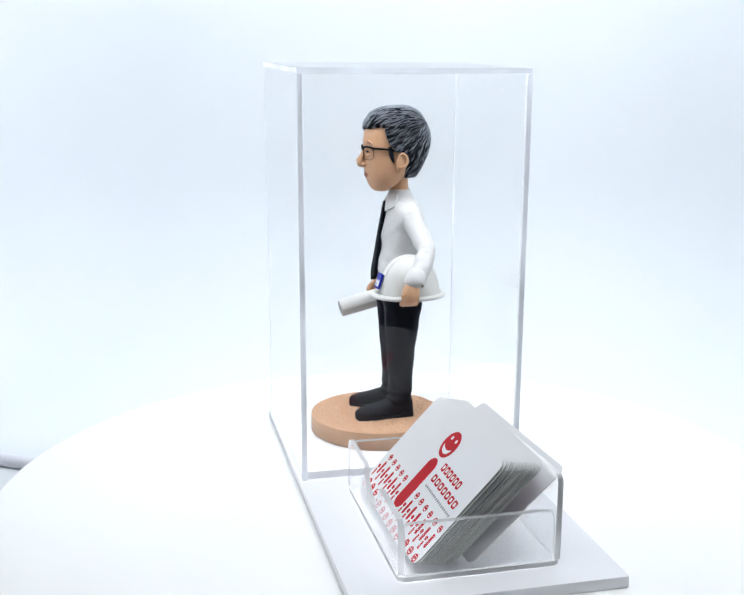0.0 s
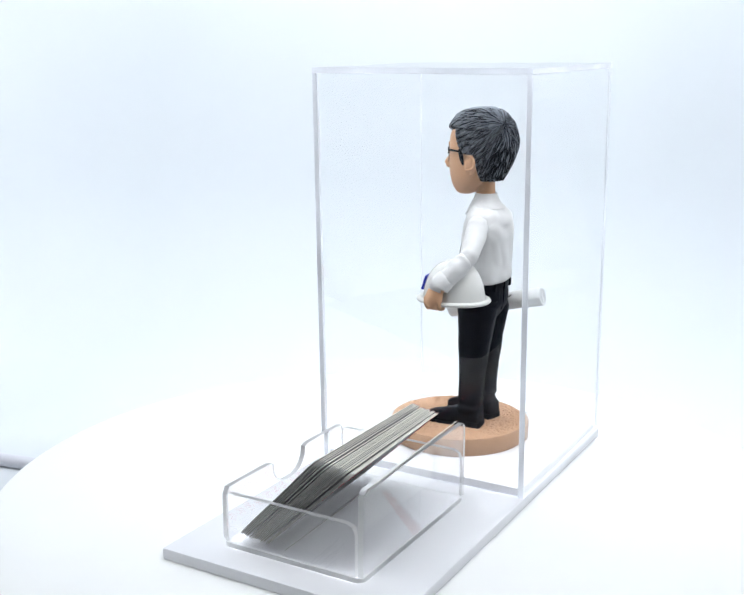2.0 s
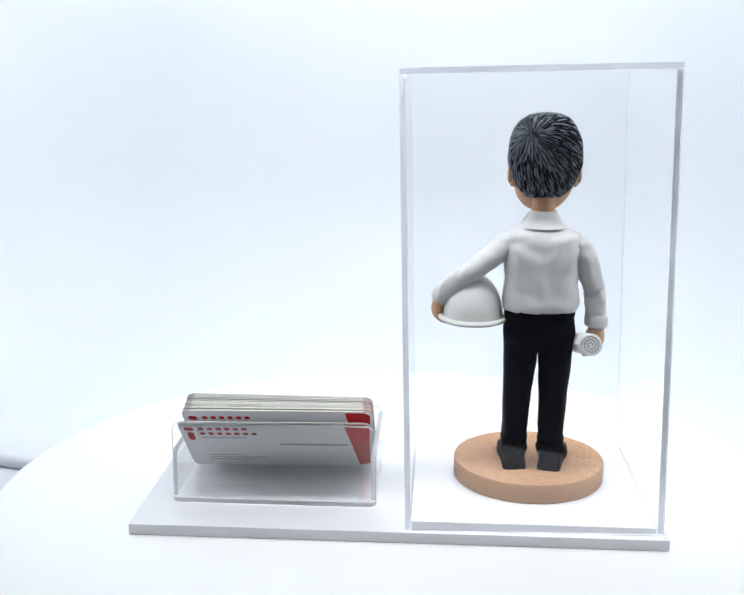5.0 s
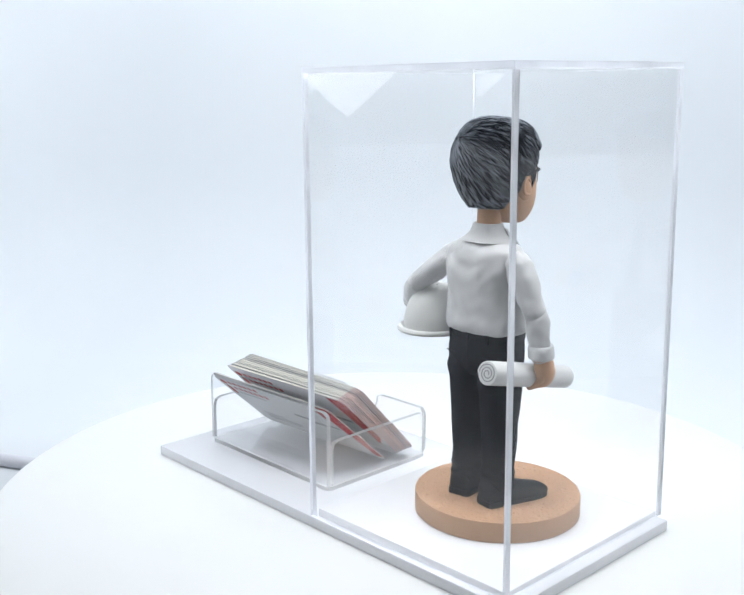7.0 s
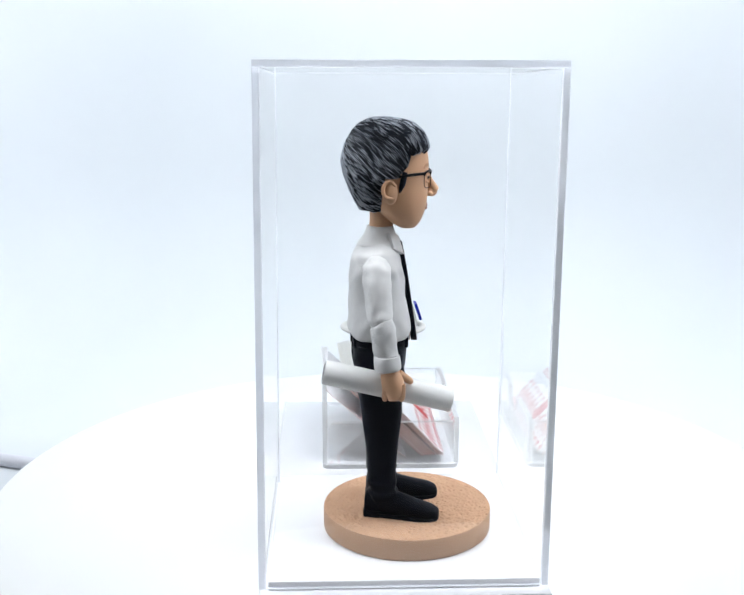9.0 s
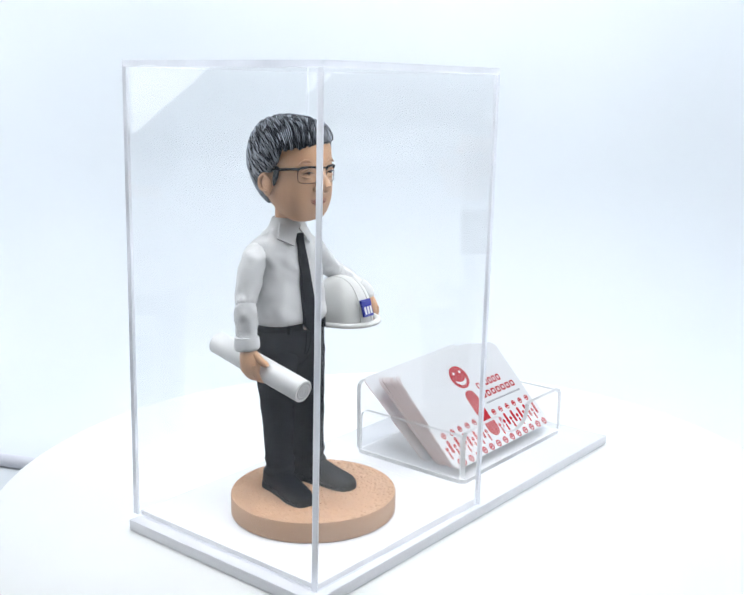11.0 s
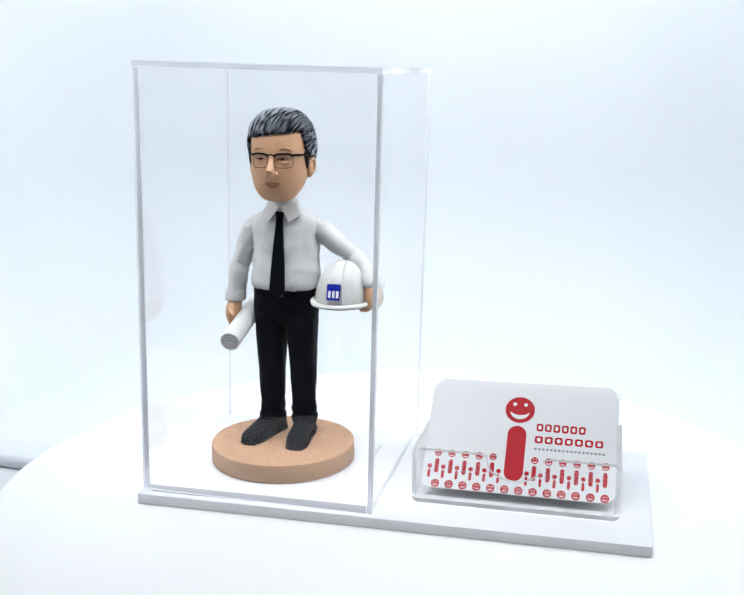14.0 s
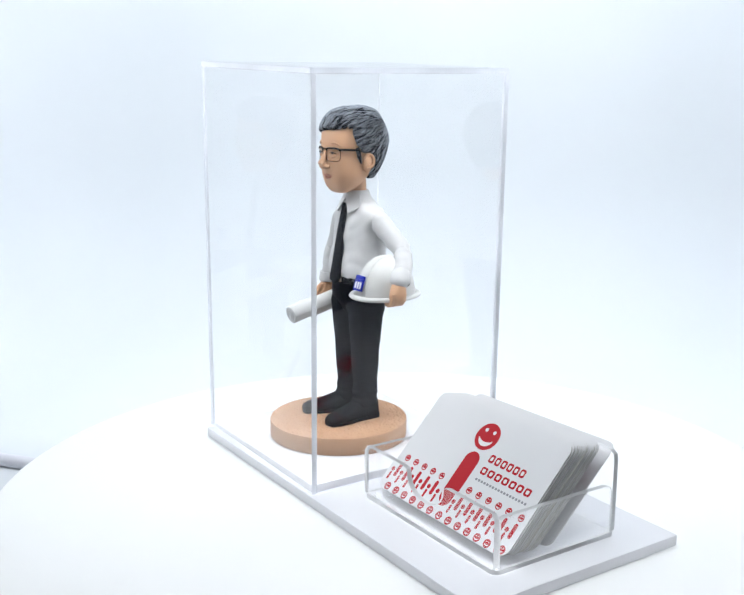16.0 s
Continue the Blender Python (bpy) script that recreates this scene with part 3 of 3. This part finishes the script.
    def bound(p):
        a = abs(math.degrees(math.atan2(p.x - X, -(p.y - 13.8))))
        if a < 52:
            return 176.4 + 0.13 * (p.x - X) + 1.6 * noise.noise(Vector((p.x * 0.6, 3, 0))) + 0.5 * noise.noise(Vector((p.x * 1.7, 8, 0)))
        if a < 59:
            return 175.4 - 6.4 * (a - 52) / 7
        if a < 72:
            return 169.0 - 5.0 * (a - 59) / 13
        if a < 90:
            return 164.0
        if a < 97:
            return 164.0 - 14 * (a - 90) / 7
        return 149.6 + 0.5 * noise.noise(Vector((p.x * 0.8, p.y * 0.8, 5)))
    NB, NA, NS = 1700, 64, 170
    grid = []
    for j in range(NB):
        b = 2 * math.pi * j / NB
        al = 0.02
        while al < 3.0:
            d = pole * math.cos(al) + (e1 * math.cos(b) + e2 * math.sin(b)) * math.sin(al)
            p = surf(d)
            if p.z < bound(p):
                break
            al += 0.01
        col = []
        for i in range(NA + 1):
            q = al * (i + 0.6) / (NA + 0.6)
            d = pole * math.cos(q) + (e1 * math.cos(b) + e2 * math.sin(b)) * math.sin(q)
            p = surf(d)
            lock = noise.noise(Vector((math.cos(b) * 9, math.sin(b) * 9, q * 1.4)))
            phase = (b / (2 * math.pi) * NS + 1.3 * noise.noise(p * 0.10) + 0.15 * noise.noise(p * 0.45)) % NS
            one, at = math.floor(phase), phase % 1
            lit = noise.noise(Vector((one * 7.31, q * 5.5, 0.5))) + 0.5 * noise.noise(Vector((one * 3.17, q * 7.0, 9.5)))
            crest = 1 - abs(2 * at - 1)
            ridge = 0.45 * lock + (1.15 + 0.7 * lit) * crest ** 0.7 - 0.5
            strand = crest + 0.7 * lit
            thick = min(1.0, (NA - i) / 3.0)
            col.append((C + (p - C) * (1 + 0.036 * ridge * min(1, q * 2.5) - 0.10 * (1 - thick) * (1.0 if i == NA else 0.15)), strand))
        grid.append(col)
    vs = [[bm.verts.new(p * 0.001) for p, _ in col] for col in grid]
    for j in range(NB):
        for i in range(NA):
            f = bm.faces.new((vs[j][i], vs[(j + 1) % NB][i], vs[(j + 1) % NB][i + 1], vs[j][i + 1]))
            f.material_index = HG if grid[j][i][1] + grid[j][i + 1][1] > 1.6 else HD
    cap = bm.faces.new([vs[j][0] for j in range(NB)])
    cap.material_index = HD
    org = Vector((X, 14, 12.2)) * 0.001
    for v in bm.verts:
        v.co -= org
    ob = part("figurine", bm, mats, smooth=50)
    tagged(ob, "clay doll in white shirt, black tie and black trousers", "figurine")
    moving(ob, plate_pose(X, 14, 12.2))


def hard_hat():
    h = thing("hard_hat", "miniature white hard hat held under the arm", "hard hat", plate_pose(-34.5, 12.5, 89.5, 0, 0, 0))
    bm = bmesh.new()
    rings = []
    n = 48
    for k in range(13):
        a = radians(90 * k / 12)
        r, z = 14.4 * math.cos(a) ** 0.85, 21.5 * math.sin(a)
        r = max(r, 0.3)
        rings.append([Vector((r * math.cos(2 * math.pi * i / n), 1.14 * r * math.sin(2 * math.pi * i / n), z)) * 0.001 for i in range(n)])
    skin_rings(bm, rings)
    part("shell", bm, HAT, h, "smooth white dome")
    bm = bmesh.new()
    rings = []
    for k in range(13):
        a = 2 * math.pi * k / 12
        rr, z = 15.4 + 1.5 * math.cos(a), 0.6 + 1.25 * math.sin(a)
        rings.append([Vector((rr * math.cos(2 * math.pi * i / n), 1.16 * rr * math.sin(2 * math.pi * i / n) - (1.2 if math.sin(2 * math.pi * i / n) < -0.5 else 0), z)) * 0.001 for i in range(n)])
    skin_rings(bm, rings, cap=False)
    part("brim", bm, HAT, h, "rolled white rim")
    for s in (-1, 1):
        bm = bmesh.new()
        keys = []
        for k in range(15):
            a = radians(4 + 92 * k / 14)
            y = -1.14 * 14.5 * math.copysign(abs(math.cos(a)) ** 0.85, math.cos(a))
            keys.append((s * (4.0 - 1.6 * math.sin(a)), y * 0.965, 21.0 * math.sin(a) + 0.1, 0.45))
        tube(bm, keys, n=8, steps=0)
        part("ridge", bm, HAT, h, "moulded ridge")
    # blue badge with plain white bars
    bm = bmesh.new()
    m = pose(-0.0006, -0.01612, 0.0080, 90 - 18, 0, 2)
    prism(bm, rounded(0.0068, 0.0082, 0.0003, 2), 0.0012, m)
    badge = part("badge", bm, BLUE, h, "square blue badge", smooth=0)
    for k, (w, x) in enumerate(((0.0013, -0.0019), (0.0013, 0.0002), (0.0013, 0.0022))):
        bm = bmesh.new()
        prism(bm, rounded(w, 0.0036, 0.0003, 2, x, -0.0012), 0.0013, m)
        part("bar", bm, WHITEP, badge, smooth=0)


def paper_roll():
    a, b = Vector((-88.2, 39.5, 84.0)), Vector((-87.5, -14.5, 71.0))
    mid = (a + b) / 2
    ax = (b - a).normalized()
    q = ax.to_track_quat("Z", "Y").to_matrix().to_4x4()
    L = (b - a).length
    r = thing("paper_roll", "rolled white plan sheet held in the fist", "paper roll", Matrix.Translation(Vector((mid.x, mid.y, mid.z)) * 0.001 + Vector((0, 0, PLATE_T))) @ q)
    bm = bmesh.new()
    rings = []
    n = 36
    for z, rr in ((-L / 2, 4.9), (-L / 2 + 0.4, 5.2), (-L / 6, 5.25), (L / 6, 5.25), (L / 2 - 0.4, 5.2), (L / 2, 4.9)):
        ring = []
        for k in range(n):
            t = k / n
            rk = rr * 1.05 * (1 - 0.10 * t)
            ring.append(Vector((rk * math.cos(2 * math.pi * t), rk * math.sin(2 * math.pi * t), z)) * 0.001)
        rings.append(ring)
    skin_rings(bm, rings)
    part("sheet", bm, ROLL, r, "smooth white outer wrap")
    for s in (-1, 1):
        bm = bmesh.new()
        keys = []
        for k in range(60):
            t = k / 59
            rk = 4.3 - 3.6 * t
            an = 2 * math.pi * 2.6 * t
            keys.append((rk * math.cos(an), rk * math.sin(an), s * L / 2, 0.28))
        tube(bm, keys, n=6, steps=0)
        part("spiral", bm, ROLLG, r, "rolled end showing a spiral")


# ---------- the card holder and its cards ----------
HX0, HX1, HY0, HY1 = 11.0, 111.0, -31.0, 41.2


def card_holder():
    h = thing("card_holder", "clear plastic business card holder with a notched front", "card holder", plate_pose((HX0 + HX1) / 2, (HY0 + HY1) / 2, 0.15))
    w, d = HX1 - HX0, HY1 - HY0
    t = 2.5

    def slab(name, pts, depth, m, label):
        bm = bmesh.new()
        prism(bm, [(x * 0.001, y * 0.001) for x, y in pts], depth * 0.001, m)
        big = sorted(bm.faces, key=lambda f: -f.calc_area())[:2]
        for f in bm.faces:
            f.material_index = 0 if f in big else 1
        es = [e for e in bm.edges if len(e.link_faces) == 2 and e.calc_face_angle(0) > 0.9]
        bmesh.ops.bevel(bm, geom=es, offset=0.0007, segments=3, affect="EDGES", profile=0.5, material=1)
        ob = part(name, bm, [HOLD, HOLD_EDGE], h, label, smooth=35)
        ob.visible_shadow = False
        return ob
    slab("floor_panel", rounded(w, d, 4, 5), 2.2, pose(0, 0, 0.0004), "clear tray floor")
    # front wall, with the half-round notch
    fh = 25
    pts = [(-w / 2 + 2, 0), (w / 2 - 2, 0), (w / 2 - 1, 2), (w / 2 - 1, fh - 3), (w / 2 - 3, fh), (16.5, fh)]
    for k in range(11):
        a = radians(90 - 18 * k)
        pts.append((13.4 * math.sin(a), fh - 1.0 - 11.6 * math.cos(a) ** 0.8 if abs(math.cos(a)) > 1e-6 else fh - 1.0))
    pts += [(-16.5, fh), (-w / 2 + 3, fh), (-w / 2 + 1, fh - 3), (-w / 2 + 1, 2)]
    slab("front_wall", pts, t, pose(0, (-d / 2 + t) * 0.001, 0.0027, 90), "low clear front wall with a half-round finger notch")
    bh = 38.4
    pts = [(-w / 2 + 1, 0), (w / 2 - 1, 0), (w / 2 - 1, bh - 4), (w / 2 - 1.6, bh - 1.6), (w / 2 - 4, bh), (-w / 2 + 4, bh), (-w / 2 + 1.6, bh - 1.6), (-w / 2 + 1, bh - 4)]
    slab("back_wall", pts, t, pose(0, d / 2 * 0.001, 0.0027, 90), "taller clear back wall")
    for s in (-1, 1):
        y0, y1, sh = -d / 2 + t + 0.3, d / 2 - t - 0.9, 23.4
        pts = [(y0, 0), (y1, 0), (y1, sh - 4.5), (y1 - 1.2, sh - 1.4), (y1 - 4, sh - 0.2), (y0 + 2, sh), (y0, sh - 1)]
        x = (w / 2 - t) * 0.001 if s > 0 else -w / 2 * 0.001
        slab("side_wall", pts, t, Matrix.Translation((x, 0, 0.0027)) @ Matrix(((0, 0, 1, 0), (1, 0, 0, 0), (0, 1, 0, 0), (0, 0, 0, 1))), "low clear side wall")


CW, CH, CT = 93.4, 57.2, 0.31
BASE_SLOPE = 46.7


def card_body(bm):
    pts = [(x * 0.001, y * 0.001) for x, y in rounded(CW, CH, 4.2, 5)]
    fs = prism(bm, pts, CT * 0.001)
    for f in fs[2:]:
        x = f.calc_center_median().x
        # pink at the left end; the right end gets the grey with painted shade
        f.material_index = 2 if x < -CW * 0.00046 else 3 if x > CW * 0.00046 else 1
    return bm


def print_part(card, name, outlines, mat, label, side=1, lift=0.0):
    """Printed marks, a hair thick, on a card's front (side 1) or back (side -1)."""
    bm = bmesh.new()
    for o in outlines:
        m = pose(0, 0, CT * 0.001 + lift) if side > 0 else pose(0, 0, -lift, 180, 0, 0)
        prism(bm, [(x * 0.001, y * 0.001) for x, y in o], 0.00004, m)
    return part(name, bm, mat, card, label, smooth=0)


def capsule(w, h, cx, cy, n=8):
    return rounded(w, h, w / 2 - 0.01, n, cx, cy)


def smile(cx, cy, r):
    """A curved band."""
    up, dn = [], []
    for k in range(13):
        a = radians(205 + 130 * k / 12)
        up.append((cx + 0.74 * r * math.cos(a), cy + 0.10 * r + 0.42 * r * math.sin(a)))
        dn.append((cx + 0.74 * r * math.cos(a), cy + 0.10 * r + 0.75 * r * math.sin(a)))
    return up + dn[::-1]


def front_print(card):
    ox = 16.1  # the art is laid out from the middle of the card
    hx, hy = -17.7 + ox, 13.0 + 3.2
    art = lambda x, y: (x + ox, y + 3.2)
    print_part(card, "round_mark", [circle(7.4, 40, hx, hy, 0.97)], RED, "red printed disc")
    print_part(card, "round_mark_light", [circle(1.0, 14, hx - 2.8, hy + 3.0), circle(1.0, 14, hx + 2.8, hy + 3.0), smile(hx, hy - 0.6, 7.0)], WHITEP, "white printed curve and dots", lift=0.00004)
    print_part(card, "bar_mark", [capsule(9.4, 29.5, *art(-18.1, -10.6))], RED, "upright red printed bar")
    # plain bars where the two words stand, one for each letter
    for name, x0, x1, y, n, hh in (("word_mark", -8.8, 16.2, 4.2, 6, 4.4), ("word_mark", -9.2, 25.2, -2.4, 7, 4.0)):
        step = (x1 - x0) / n
        outs = [rounded(step * 0.80, hh * 0.96, 1.0, 3, *art(x0 + step * (k + 0.42), y)) for k in range(n)]
        for o in outs:
            print_part(card, name, [o], RED, "red printed bar")
        ins = [rounded(step * 0.36, hh * 0.48, 0.5, 2, *art(x0 + step * (k + 0.42), y)) for k in range(n)]
        print_part(card, "word_gap", ins, WHITEP, "white middles of the bars", lift=0.00004)
    print_part(card, "line_mark", [rounded(1.3, 1.2, 0.3, 2, *art(-8.4 + 1.95 * k, -7.4)) for k in range(18)], GREYP, "fine grey printed line")
    # the small pattern along the foot
    heads, bodies, lights = [], [], []
    for row, (y, dx) in enumerate(((-13.6, 0.0), (-29.6, 0.0))):
        for k in range(14):
            x, yy = art(-63.0 + 6.85 * k + (0.3 if row else 0), y)
            if row == 0 and abs(x - (-18 + ox)) < 6 or x < -CW / 2 + 2 or x > CW / 2 - 2:
                continue
            heads.append(circle(1.8 if row == 0 else 2.1, 18, x, yy))
            lights.append(smile(x, yy - 0.1, 1.7))
            lights += [circle(0.3, 8, x + e, yy + 0.75) for e in (-0.65, 0.65)]
            if row == 0:
                bodies.append(capsule(2.1, 7.6, x, yy - 6.7, 4))
            else:
                bodies.append(rounded(2.4, 1.3, 0.6, 3, x, max(yy - 2.9, -CH / 2 + 0.9)))
    for k in range(13):
        x, yy = art(-59.6 + 6.85 * k, -20.8)
        if abs(x - (-18 + ox)) < 6 or x > CW / 2 - 3:
            continue
        heads.append(circle(1.2, 12, x, yy))
        bodies.append(capsule(1.4, 4.4, x, yy - 3.8, 3))
    print_part(card, "pattern_dots", heads, RED, "rows of small red dots")
    print_part(card, "pattern_bars", bodies, RED, "rows of small red bars")
    print_part(card, "pattern_lights", lights, WHITEP, "small white strokes", lift=0.00004)


def back_print(card):
    # seen from behind: x runs the other way, so all is mirrored by the flip
    f = lambda x, y: (-x, -y)
    print_part(card, "edge_band", [[f(40.5, -27.0), f(45.9, -24.5), f(45.9, 24.0), f(43.5, 27.0), f(33.5, 27.0)]][0:1], RED, "slanting red printed band", side=-1)
    outs = [rounded(2.6, 3.4, 0.9, 3, *f(-36 + 4.2 * k, 20.5)) for k in range(6)] + [rounded(2.6, 3.2, 0.9, 3, *f(-36 + 4.2 * k, 14.5)) for k in range(7)]
    for o in outs:
        print_part(card, "word_mark", [o], RED, "red printed bar", side=-1)
    print_part(card, "bar_mark", [circle(2.4, 20, *f(-42, 20)), capsule(3.2, 10, *f(-42, 11))], RED, "small red dot and bar", side=-1)
    print_part(card, "line_mark", [rounded(22, 1.0, 0.3, 2, *f(-26, 9.5)), rounded(18, 0.9, 0.3, 2, *f(-28, -14)), rounded(30, 0.9, 0.3, 2, *f(-22, -17)), rounded(26, 0.9, 0.3, 2, *f(-24, -20)), rounded(34, 2.4, 0.6, 2, *f(18, 1))], GREYP, "fine grey printed lines", side=-1)


def cards():
    rnd = random.Random(4)
    bm = card_body(bmesh.new())
    first = part("business_card", bm, [PAPER, EDGE, EDGEP, EDGE_SHADE], smooth=0)
    up = Vector((0, math.cos(radians(BASE_SLOPE)), math.sin(radians(BASE_SLOPE))))
    nrm = Vector((0, math.sin(radians(BASE_SLOPE)), -math.cos(radians(BASE_SLOPE))))
    n = 26
    face = Vector((61.4, -4.2, 27.3))  # middle of the front card's face
    foot0 = face - up * (CH / 2) + nrm * CT
    label = "white business card with rounded corners leaning in the holder"
    for k in range(n):
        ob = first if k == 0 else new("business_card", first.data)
        a = BASE_SLOPE - 3.0 * k / (n - 1)
        jit = 0.0 if k == 0 else 1.0
        step = k * 0.50 + (0.35 if k >= 8 else 0) + (0.3 if k >= 15 else 0) + (0.3 if k >= 20 else 0)
        foot = foot0 + Vector((jit * rnd.uniform(-0.5, 0.5), step, -1.2 * k / n + jit * rnd.uniform(-0.5, 0.4)))
        c = foot + Vector((0, math.cos(radians(a)), math.sin(radians(a)))) * (CH / 2)
        tagged(ob, label if 0 < k < n - 1 else "white business card with red printed marks leaning in the holder", "card", "cards in the holder")
        moving(ob, plate_pose(c.x, c.y, c.z, a, 0, 2.6 * k / (n - 1) + jit * rnd.uniform(-0.1, 0.1)))
        if k == 0:
            front_print(ob)
        if k == n - 1:
            back_print(ob)
    last = new("business_card", first.data)
    a = 42.0
    foot = Vector((61.2, -1.4, 4.4))
    c = foot + Vector((0, math.cos(radians(a)), math.sin(radians(a)))) * CH / 2
    tagged(last, "white business card with red back leaning apart from the stack", "card", "cards in the holder")
    moving(last, plate_pose(c.x, c.y, c.z, a, 0, 2.6))
    back_print(last)


tent()
power_cable()
turntable()
base_plate()
display_case()
figurine_base()
figurine()
hard_hat()
paper_roll()
card_holder()
cards()


def motions():
    for ob, local in MOVING:
        walk(ob, [(k * 0.25, pose(0, 0, 0, 0, 0, turn(k * 0.25)) @ local) for k in range(65)])


motions()
